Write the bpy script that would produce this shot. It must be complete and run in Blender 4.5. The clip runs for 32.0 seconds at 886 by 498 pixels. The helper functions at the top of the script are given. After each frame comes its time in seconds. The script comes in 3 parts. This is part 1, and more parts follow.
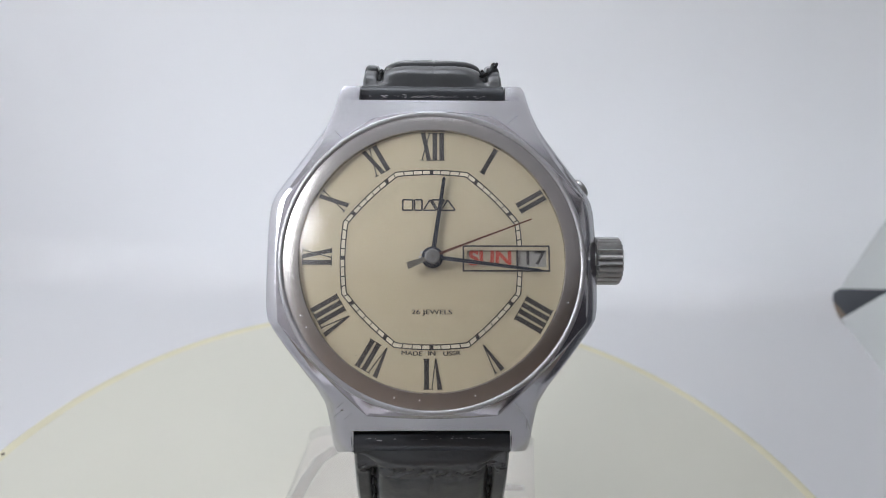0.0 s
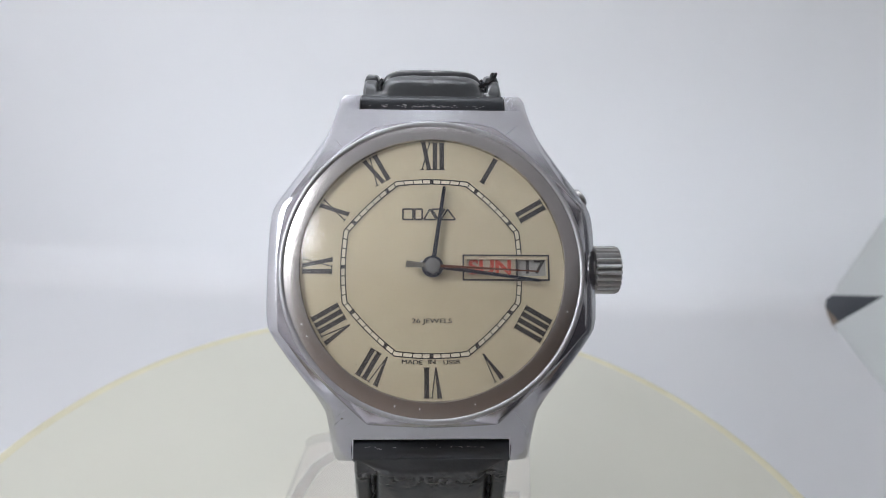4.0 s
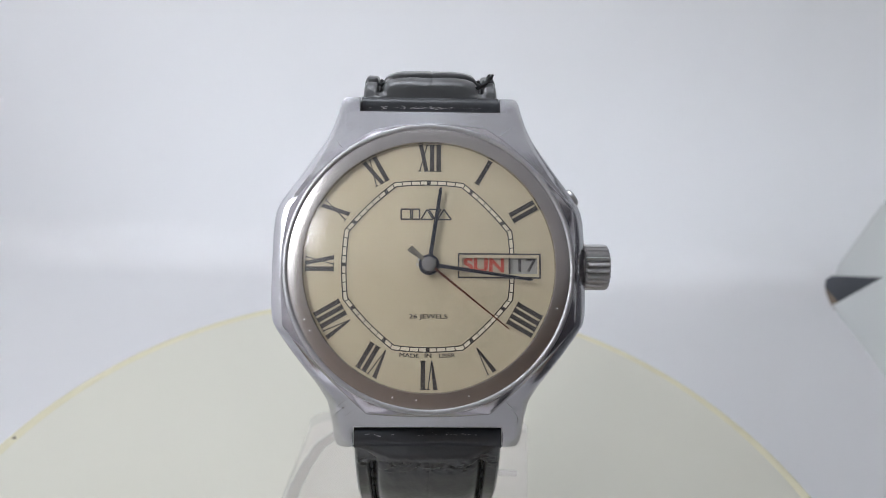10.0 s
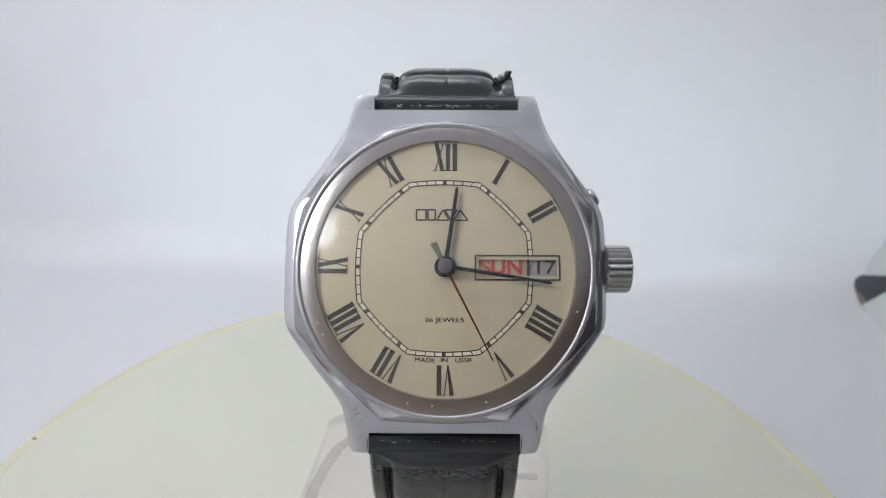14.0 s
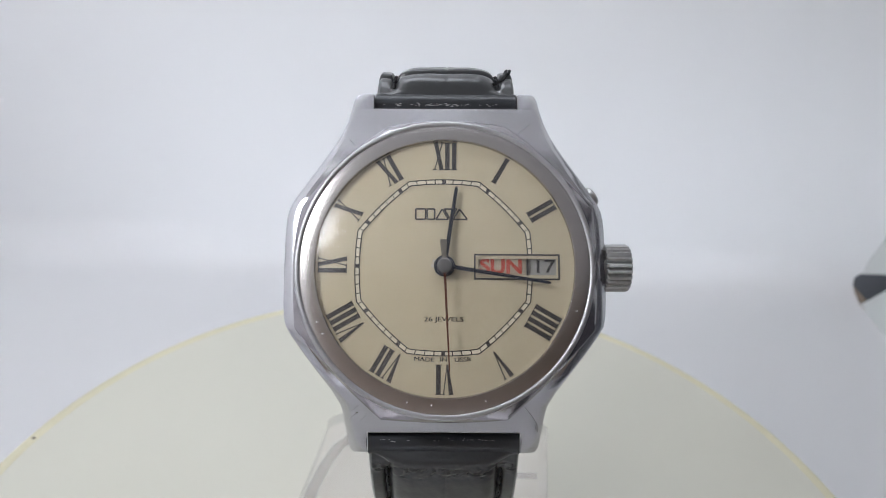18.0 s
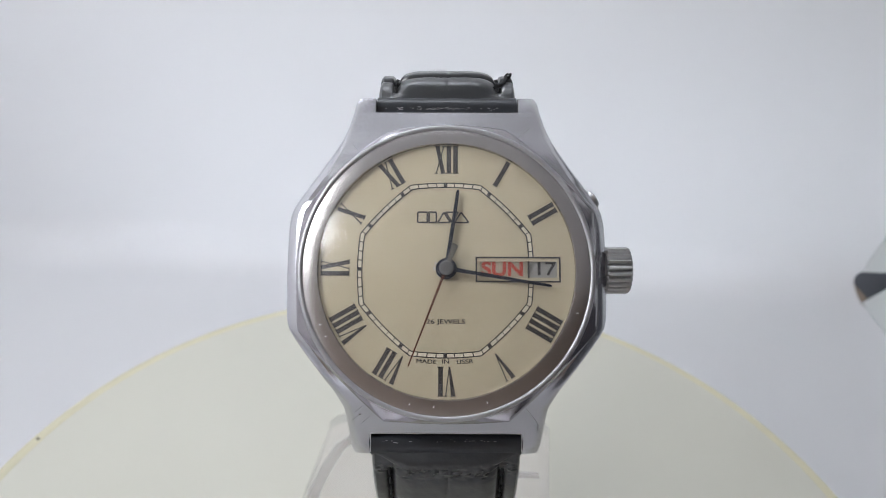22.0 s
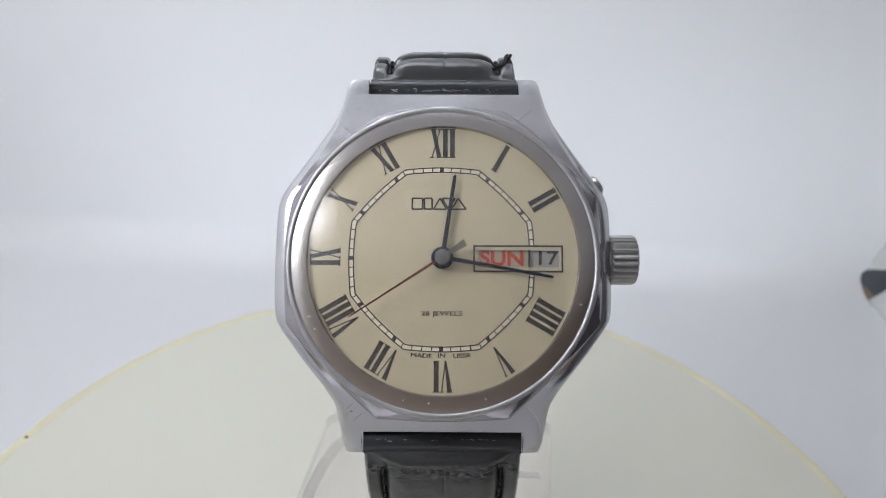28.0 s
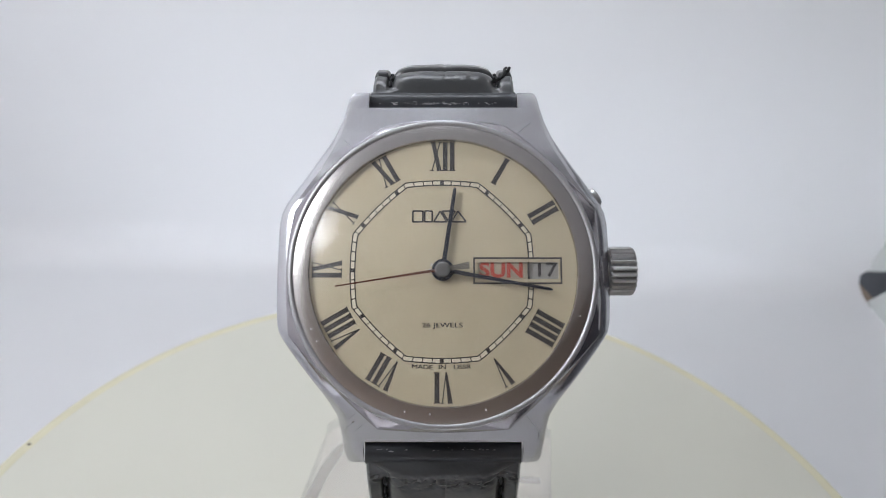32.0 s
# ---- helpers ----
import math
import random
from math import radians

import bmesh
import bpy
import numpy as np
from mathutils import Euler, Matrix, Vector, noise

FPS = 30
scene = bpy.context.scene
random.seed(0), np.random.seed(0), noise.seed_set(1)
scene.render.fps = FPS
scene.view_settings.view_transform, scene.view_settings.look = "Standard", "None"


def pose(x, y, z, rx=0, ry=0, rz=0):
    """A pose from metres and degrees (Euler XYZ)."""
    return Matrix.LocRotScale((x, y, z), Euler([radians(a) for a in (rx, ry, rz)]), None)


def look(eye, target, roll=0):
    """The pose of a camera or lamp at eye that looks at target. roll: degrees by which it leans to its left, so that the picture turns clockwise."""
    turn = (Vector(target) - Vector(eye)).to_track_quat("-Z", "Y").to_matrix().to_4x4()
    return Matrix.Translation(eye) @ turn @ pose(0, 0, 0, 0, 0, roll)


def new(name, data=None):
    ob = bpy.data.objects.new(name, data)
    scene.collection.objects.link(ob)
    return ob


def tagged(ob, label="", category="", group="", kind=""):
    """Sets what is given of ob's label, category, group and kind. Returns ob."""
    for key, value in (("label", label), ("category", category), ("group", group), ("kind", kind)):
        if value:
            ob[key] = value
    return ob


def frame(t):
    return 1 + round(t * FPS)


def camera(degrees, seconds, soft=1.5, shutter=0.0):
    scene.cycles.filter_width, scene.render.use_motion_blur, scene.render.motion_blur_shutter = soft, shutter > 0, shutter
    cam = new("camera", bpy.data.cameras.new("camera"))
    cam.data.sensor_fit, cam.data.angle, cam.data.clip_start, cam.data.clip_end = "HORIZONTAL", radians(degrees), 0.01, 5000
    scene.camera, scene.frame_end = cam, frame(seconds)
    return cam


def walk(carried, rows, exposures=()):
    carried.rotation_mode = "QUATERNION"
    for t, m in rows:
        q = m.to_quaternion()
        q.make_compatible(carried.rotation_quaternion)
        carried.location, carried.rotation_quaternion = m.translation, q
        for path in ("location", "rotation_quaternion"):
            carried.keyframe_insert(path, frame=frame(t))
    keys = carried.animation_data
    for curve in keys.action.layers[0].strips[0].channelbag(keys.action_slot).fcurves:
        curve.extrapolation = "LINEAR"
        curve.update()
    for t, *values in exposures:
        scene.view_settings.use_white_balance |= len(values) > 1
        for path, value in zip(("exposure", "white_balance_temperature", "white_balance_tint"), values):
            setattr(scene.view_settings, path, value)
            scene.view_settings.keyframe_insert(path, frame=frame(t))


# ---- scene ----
cam = camera(62.0, 32.0, soft=0.6)
cam.data.dof.use_dof, cam.data.dof.focus_distance, cam.data.dof.aperture_fstop = True, 0.096, 37.0
# seconds, eye in millimetres from the middle of the turntable's top, turn in degrees
ROWS = [
    (0, -3.93, -104.32, 126.24, 63.150, -3.923, -1.291),
    (0.5, -3.76, -104.75, 126.78, 63.254, -3.889, -1.296),
    (1, -4.34, -104.58, 126.67, 63.363, -4.111, -1.509),
    (1.5, -4.52, -104.49, 126.48, 63.411, -4.170, -1.699),
    (2, -5.15, -104.31, 126.60, 63.374, -4.213, -1.762),
    (2.5, -5.10, -104.51, 126.74, 63.494, -4.153, -1.840),
    (3, -5.35, -104.67, 127.04, 63.529, -4.338, -1.862),
    (3.5, -5.27, -104.31, 126.61, 63.616, -4.433, -1.967),
    (5.5, -3.18, -105.37, 127.93, 63.368, -3.207, -0.457),
    (6, -4.58, -104.89, 127.47, 63.790, -4.004, -1.493),
    (6.5, -5.84, -104.16, 126.67, 63.625, -4.358, -2.333),
    (7, -6.36, -103.86, 126.61, 63.417, -4.564, -2.857),
    (7.5, -6.59, -104.11, 127.18, 63.333, -4.518, -2.939),
    (8, -6.49, -105.23, 129.77, 61.746, -4.256, -2.472),
    (8.5, -6.93, -106.16, 131.46, 62.257, -4.344, -2.437),
    (9, -5.35, -107.25, 132.41, 61.523, -4.424, -1.867),
    (9.5, -4.74, -106.86, 131.62, 61.290, -4.378, -1.504),
    (10, -4.01, -106.72, 131.73, 61.376, -4.271, -1.181),
    (10.5, -3.88, -106.44, 131.55, 61.297, -3.933, -0.980),
    (11, -2.39, -106.31, 131.58, 61.298, -3.860, -0.123),
    (11.5, -3.06, -104.52, 130.15, 60.979, -4.077, -0.179),
    (12, -2.81, -103.70, 129.43, 61.157, -3.691, 0.251),
    (12.5, -3.11, -103.52, 129.70, 61.249, -3.488, 0.271),
    (13, -2.94, -103.76, 129.92, 61.241, -3.528, 0.231),
    (13.5, -3.25, -104.02, 130.23, 61.257, -3.495, 0.127),
    (14, -3.28, -104.37, 130.87, 61.193, -3.341, 0.208),
    (14.5, -3.44, -104.43, 130.94, 61.260, -3.268, 0.248),
    (16.5, -2.89, -104.42, 130.81, 61.181, -3.347, 0.267),
    (17, -3.06, -104.37, 130.92, 61.131, -3.338, 0.225),
    (17.5, -3.10, -104.48, 130.98, 61.223, -3.414, 0.171),
    (18, -3.29, -104.32, 130.85, 61.129, -3.355, 0.151),
    (18.5, -3.24, -104.40, 130.90, 61.161, -3.359, 0.100),
    (19, -3.38, -104.43, 130.99, 61.150, -3.335, 0.080),
    (19.5, -3.84, -104.49, 131.36, 61.152, -3.263, 0.048),
    (20, -3.80, -104.60, 131.40, 61.138, -3.303, 0.019),
    (20.5, -3.56, -104.55, 131.39, 61.095, -3.379, 0.060),
    (21, -3.11, -104.83, 131.55, 61.013, -3.316, 0.191),
    (21.5, -3.31, -104.85, 131.80, 60.979, -3.221, 0.141),
    (22, -3.41, -104.71, 131.70, 61.002, -3.171, 0.154),
    (22.5, -3.54, -104.20, 131.37, 61.019, -3.168, 0.044),
    (23, -3.47, -104.32, 131.53, 60.977, -3.040, 0.157),
    (23.5, -3.27, -104.21, 131.29, 60.909, -3.173, 0.112),
    (24, -3.20, -103.55, 130.76, 60.943, -3.165, 0.059),
    (24.5, -3.10, -102.16, 129.45, 60.998, -2.915, 0.216),
    (25, -3.01, -101.62, 128.78, 61.135, -3.212, 0.045),
    (25.5, -2.71, -101.09, 127.96, 61.126, -3.065, 0.360),
    (27.5, -2.51, -100.98, 128.07, 60.812, -3.150, 0.286),
    (28, -2.55, -101.26, 128.33, 60.941, -3.137, 0.298),
    (28.5, -2.51, -101.24, 128.40, 60.896, -3.190, 0.277),
    (29, -2.53, -101.31, 128.57, 60.939, -3.216, 0.291),
    (29.5, -2.51, -101.32, 128.51, 60.978, -3.196, 0.281),
    (30, -2.56, -101.29, 128.78, 60.955, -3.164, 0.274),
    (30.5, -2.74, -101.40, 128.97, 61.049, -3.085, 0.213),
    (31, -2.56, -101.40, 129.12, 61.016, -3.052, 0.165),
    (31.5, -2.74, -101.36, 129.50, 61.016, -2.914, 0.183),
    (32, -2.70, -101.42, 129.97, 61.003, -2.956, 0.170),
]
walk(cam, [(t, pose(x / 1000, y / 1000, z / 1000, rx, ry, rz)) for t, x, y, z, rx, ry, rz in ROWS],
     exposures=[(0.0, 0.0), (32.0, 0.0)])

# ---- world and light ----
MM = 0.001
FLOOR = -45.0
world = bpy.data.worlds.new("dim_room")
scene.world = world
world.use_nodes = True
world.node_tree.nodes["Background"].inputs[0].default_value = (0.62, 0.66, 0.72, 1)
world.node_tree.nodes["Background"].inputs[1].default_value = 0.12


def area_lamp(name, eye, target, size, watts, colour):
    data = bpy.data.lights.new(name, "AREA")
    data.shape, data.size, data.size_y = "RECTANGLE", size[0] * MM, size[1] * MM
    data.energy, data.color = watts, colour
    ob = new(name, data)
    ob.matrix_world = look([v * MM for v in eye], [v * MM for v in target])
    return ob


area_lamp("tent_top_lamp", (-90, 80, 325), (-10, 240, 70), (230, 70), 0.55, (0.87, 0.915, 1.0))
area_lamp("tent_side_lamp", (-94, -64, 166), (0, -22, 82), (50, 32), 0.086, (0.95, 0.97, 1.0)).data.shape = "ELLIPSE"
# added fill behind the paper, brightens the wall and the cove
area_lamp("back_fill", (50, 300, -32), (50, 200, -28), (420, 110), 1.5, (0.875, 0.93, 1.0))
area_lamp("left_lamp", (-430, 40, 100), (-236, 40, 95), (300, 240), 0.75, (0.92, 0.95, 1.0))
# added low fill behind the front sheet, lifts the lower lugs and strap
area_lamp("front_fill", (-40, -560, -28), (-40, -306, 10), (400, 70), 4.3, (0.95, 0.96, 1.0))
# added unseen fill, sets how bright the room looks in the steel
area_lamp("room_fill", (-900, 300, 1350), (-900, 300, 0), (500, 500), 50.0, (0.90, 0.93, 1.0))


# ---- materials ----
def material(name, colour, rough=0.5, metal=0.0, vary=0.08, scale=60.0, bump=0.0, bump_scale=400.0, coat=0.0,
             transmission=0.0, ior=1.5, stretch=(1, 1, 1), depth=0.0002):
    m = bpy.data.materials.new(name)
    m.use_nodes = True
    nt = m.node_tree
    b = nt.nodes["Principled BSDF"]
    b.inputs["Roughness"].default_value = rough
    b.inputs["Metallic"].default_value = metal
    b.inputs["IOR"].default_value = ior
    b.inputs["Transmission Weight"].default_value = transmission
    b.inputs["Coat Weight"].default_value = coat
    co = nt.nodes.new("ShaderNodeTexCoord")
    mp = nt.nodes.new("ShaderNodeMapping")
    mp.inputs["Scale"].default_value = stretch
    nt.links.new(co.outputs["Object"], mp.inputs["Vector"])
    big = nt.nodes.new("ShaderNodeTexNoise")
    big.inputs["Scale"].default_value = scale
    big.inputs["Detail"].default_value = 5
    nt.links.new(mp.outputs[0], big.inputs["Vector"])
    ramp = nt.nodes.new("ShaderNodeMix")
    ramp.data_type = "RGBA"
    ramp.inputs["A"].default_value = (*[c * (1 - vary) for c in colour], 1)
    ramp.inputs["B"].default_value = (*[min(1, c * (1 + vary)) for c in colour], 1)
    nt.links.new(big.outputs["Fac"], ramp.inputs["Factor"])
    nt.links.new(ramp.outputs["Result"], b.inputs["Base Color"])
    if bump:
        fine = nt.nodes.new("ShaderNodeTexNoise")
        fine.inputs["Scale"].default_value = bump_scale
        fine.inputs["Detail"].default_value = 4
        nt.links.new(mp.outputs[0], fine.inputs["Vector"])
        bp = nt.nodes.new("ShaderNodeBump")
        bp.inputs["Strength"].default_value = bump
        bp.inputs["Distance"].default_value = depth
        nt.links.new(fine.outputs["Fac"], bp.inputs["Height"])
        nt.links.new(bp.outputs["Normal"], b.inputs["Normal"])
    return m


PAPER = material("white_backdrop_paper", (0.86, 0.86, 0.87), 0.75, vary=0.02, scale=12, bump=0.1, bump_scale=900)
SHEET = material("white_diffusing_sheet", (0.86, 0.86, 0.87), 0.75, vary=0.02, scale=12, bump=0.1, bump_scale=900)
LIT_SHEET = material("white_back_lit_sheet", (0.86, 0.86, 0.87), 0.75, vary=0.02, scale=12)
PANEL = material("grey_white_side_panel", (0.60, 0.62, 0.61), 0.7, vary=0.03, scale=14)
CREAM = material("cream_turntable_plastic", (0.63, 0.62, 0.535), 0.42, vary=0.03, scale=20, bump=0.05)
YELLOW = material("yellowed_plastic_line", (0.66, 0.625, 0.45), 0.5, vary=0.12, scale=60)
SPECK = material("dark_dirt_speck", (0.14, 0.12, 0.09), 0.9)
STEEL = material("brushed_chrome", (0.57, 0.57, 0.60), 0.24, 1.0, vary=0.05, scale=500, bump=0.015, bump_scale=2500)
POLISH = material("polished_chrome", (0.44, 0.44, 0.455), 0.46, 1.0, vary=0.12, scale=900, bump=0.06, bump_scale=2200)
BRIGHT = material("bright_steel", (0.82, 0.82, 0.83), 0.35, 1.0, vary=0.05, scale=800)
BAND = material("satin_bezel_steel", (0.54, 0.52, 0.51), 0.27, 1.0, vary=0.07, scale=700, bump=0.035, bump_scale=2600)
# base colour darkened to stand in for the dark reflections on the flanks
FACET = material("worn_dark_reflection_steel", (0.37, 0.355, 0.375), 0.2, 1.0, vary=0.2, scale=700)
CROWN = material("worn_grey_steel", (0.46, 0.46, 0.46), 0.42, 1.0, vary=0.2, scale=900)
DIAL = material("cream_dial_lacquer", (0.425, 0.372, 0.264), 0.38, vary=0.05, scale=90, stretch=(3, 0.4, 1))
TRACK = material("pale_cream_print", (0.57, 0.53, 0.42), 0.4, vary=0.05, scale=500)
INK = material("dark_print", (0.034, 0.033, 0.035), 0.5, vary=0.2, scale=1500)
BLUED = material("blue_black_hand_steel", (0.03, 0.035, 0.05), 0.3, 0.6, vary=0.2, scale=900)
TAUPE = material("worn_grey_brass", (0.17, 0.16, 0.14), 0.4, 0.7, vary=0.15, scale=900)
RED = material("red_brown_hand_paint", (0.085, 0.023, 0.011), 0.4, vary=0.15, scale=900)
REDPRINT = material("red_print", (0.38, 0.055, 0.035), 0.5, vary=0.1, scale=900)
DAYDISC = material("tan_calendar_disc", (0.31, 0.275, 0.21), 0.5, vary=0.05, scale=900)
DATEDISC = material("grey_calendar_disc", (0.27, 0.265, 0.255), 0.5, vary=0.05, scale=900)
HUBGREY = material("grey_hub_metal", (0.2, 0.2, 0.205), 0.35, 0.8, vary=0.1, scale=1500)
LEATHER = material("black_embossed_leather", (0.022, 0.0245, 0.027), 0.36, vary=0.3, scale=200, bump=0.5, bump_scale=900)
LEATHER.node_tree.nodes["Principled BSDF"].inputs["Sheen Weight"].default_value = 0.1
LEATHER.node_tree.nodes["Principled BSDF"].inputs["Coat Weight"].default_value = 0.6
LEATHER.node_tree.nodes["Principled BSDF"].inputs["Coat Roughness"].default_value = 0.28
LEATHER.node_tree.nodes["Principled BSDF"].inputs["Specular IOR Level"].default_value = 0.5
CRACKED = material("cracked_black_leather", (0.026, 0.029, 0.034), 0.34, vary=0.3, scale=300, bump=0.25, bump_scale=1200, stretch=(0.6, 1, 1), depth=0.0003)
# pale colour for the highlights that sparkle on the cracked strap loops
GLINT = material("grey_worn_leather_glint", (0.45, 0.45, 0.46), 0.35, vary=0.3, scale=2000)
THREAD = material("black_thread", (0.012, 0.012, 0.014), 0.8)
CRYSTAL = material("clear_acrylic_crystal", (1, 1, 1), 0.0, vary=0.0, transmission=1.0, ior=1.06, coat=1.0)
CRYSTAL.node_tree.nodes["Principled BSDF"].inputs["Coat Roughness"].default_value = 0.17
ACRYLIC = material("clear_acrylic", (0.66, 0.60, 0.62), 0.04, vary=0.0)
ACRYLIC.node_tree.nodes["Principled BSDF"].inputs["Alpha"].default_value = 0.11
ACRYLIC_EDGE = material("acrylic_cut_edge", (0.58, 0.55, 0.57), 0.25, vary=0.0)
ACRYLIC_EDGE.node_tree.nodes["Principled BSDF"].inputs["Alpha"].default_value = 0.26
ACRYLIC_BEND = material("hazy_acrylic_bend", (0.16, 0.13, 0.14), 0.3, vary=0.1, scale=200)
ACRYLIC_BEND.node_tree.nodes["Principled BSDF"].inputs["Alpha"].default_value = 0.17
ROOM = material("brown_wall_paint", (0.34, 0.285, 0.235), 0.9, vary=0.05, scale=4)
CARD = material("grey_cardboard", (0.30, 0.30, 0.305), 0.9, vary=0.08, scale=10)
SLATE = material("dark_reflection_card", (0.07, 0.07, 0.08), 0.9, vary=0.1, scale=30)
DARK = material("gap_shade_black", (0.008, 0.01, 0.017), 0.9)
WOOD = material("brown_board_edge", (0.13, 0.085, 0.055), 0.8)


def let_light_through(m, share):
    """The sheet passes a share of the light that falls on its back."""
    nt = m.node_tree
    b, out = nt.nodes["Principled BSDF"], nt.nodes["Material Output"]
    back, mix = nt.nodes.new("ShaderNodeBsdfTranslucent"), nt.nodes.new("ShaderNodeMixShader")
    back.inputs["Color"].default_value = (0.88, 0.885, 0.9, 1)
    mix.inputs[0].default_value = share
    nt.links.new(b.outputs[0], mix.inputs[1])
    nt.links.new(back.outputs[0], mix.inputs[2])
    nt.links.new(mix.outputs[0], out.inputs["Surface"])


let_light_through(PAPER, 0.22)
let_light_through(LIT_SHEET, 0.45)


# ---- mesh helpers (millimetres in, metres out) ----
def finish(name, bm, mat, parent=None, label="", smooth=True):
    bmesh.ops.recalc_face_normals(bm, faces=bm.faces)
    for v in bm.verts:
        v.co *= MM
    me = bpy.data.meshes.new(name)
    bm.to_mesh(me)
    bm.free()
    me.materials.append(mat)
    for p in me.polygons:
        p.use_smooth = smooth
    if smooth:
        me.set_sharp_from_angle(angle=radians(32))
    ob = new(name, me)
    if parent:
        ob.parent = parent
    if label:
        ob["label"] = label
    return ob


def part(name, bm, mat, parent, label="", smooth=True):
    return finish(name, bm, mat, parent, label, smooth)


def loft(bm, rings, closed=True, cap_start=False, cap_end=False):
    rows = [[bm.verts.new(p) for p in ring] for ring in rings]
    n = len(rows[0])
    for a, b in zip(rows, rows[1:]):
        for i in range(n if closed else n - 1):
            j = (i + 1) % n
            bm.faces.new((a[i], a[j], b[j], b[i]))
    if cap_start:
        bm.faces.new(rows[0][::-1])
    if cap_end:
        bm.faces.new(rows[-1])
    return rows


def circle(r, z, n=96):
    return [(r * math.sin(2 * math.pi * k / n), r * math.cos(2 * math.pi * k / n), z) for k in range(n)]


def octagon(a, z, n=96, blend=1.0, fade=0.0):
    """A ring of n points on an octagon of apothem a; blend 0 gives the circle."""
    out = []
    for k in range(n):
        t = 2 * math.pi * k / n
        d = (t + math.pi / 8) % (math.pi / 4) - math.pi / 8
        soft = blend * (1 - fade * max(0.0, math.cos(t + 0.55)))
        r = a * (1 - soft) + soft * a / math.cos(d)
        out.append((r * math.sin(t), r * math.cos(t), z))
    return out


def box(bm, x0, x1, y0, y1, z0, z1):
    v = [bm.verts.new(p) for p in ((x0, y0, z0), (x1, y0, z0), (x1, y1, z0), (x0, y1, z0),
                                   (x0, y0, z1), (x1, y0, z1), (x1, y1, z1), (x0, y1, z1))]
    for f in ((3, 2, 1, 0), (4, 5, 6, 7), (0, 1, 5, 4), (1, 2, 6, 5), (2, 3, 7, 6), (3, 0, 4, 7)):
        bm.faces.new([v[i] for i in f])


def prism(bm, pts, z0, z1):
    low, top = [bm.verts.new((x, y, z0)) for x, y in pts], [bm.verts.new((x, y, z1)) for x, y in pts]
    bm.faces.new(low[::-1])
    bm.faces.new(top)
    for i in range(len(pts)):
        j = (i + 1) % len(pts)
        bm.faces.new((low[i], low[j], top[j], top[i]))


def stroke(bm, p, q, w0, w1=None, z0=0.02, z1=0.06):
    """A flat bar from p to q, as wide as w0 at p and w1 at q."""
    w1 = w0 if w1 is None else w1
    d = (Vector(q) - Vector(p)).normalized()
    n = Vector((-d.y, d.x))
    a, b = Vector(p), Vector(q)
    prism(bm, [tuple(a - n * w0 / 2), tuple(b - n * w1 / 2), tuple(b + n * w1 / 2), tuple(a + n * w0 / 2)], z0, z1)


# ---- the light tent ----
LEAN_OUT = 22.0
FLARE = math.tan(radians(LEAN_OUT))


def panel_x(y, z):
    return 195.2 + 0.079 * (y - 120.8) + FLARE * (z - FLOOR)


def backdrop():
    radius, back = 20.0, 200.0
    prof = [(-300 + 30 * k, FLOOR) for k in range(16)] + [(165, FLOOR), (176, FLOOR)]
    prof += [(back - radius + radius * math.sin(a), FLOOR + radius - radius * math.cos(a))
             for a in [radians(10 * k) for k in range(0, 9)]]
    prof += [(back + 0.15 * (20 * k), FLOOR + radius + 20 * k) for k in range(0, 18)]
    bm = bmesh.new()
    rings = []
    for k, (y, z) in enumerate(prof):
        (ya, za), (yb, zb) = prof[max(0, k - 1)], prof[min(len(prof) - 1, k + 1)]
        d = Vector((yb - ya, zb - za)).normalized()
        xr = panel_x(y, max(z, FLOOR)) + (0.6 if y < 178 or z > -36 else -3.2 * min(1, (z + 46) / 6))
        top = [(-235 + (xr + 235) * i / 14, y, z) for i in range(15)]
        rings.append(top + [(x, y + 0.8 * d.y, z - 0.8 * d.x) for x, _, _ in top[::-1]])
    loft(bm, rings, cap_start=True, cap_end=True)
    ob = finish("backdrop", bm, PAPER)
    return tagged(ob, "seamless white paper sweep curving from table up the wall", "backdrop", kind="structure")


backdrop()


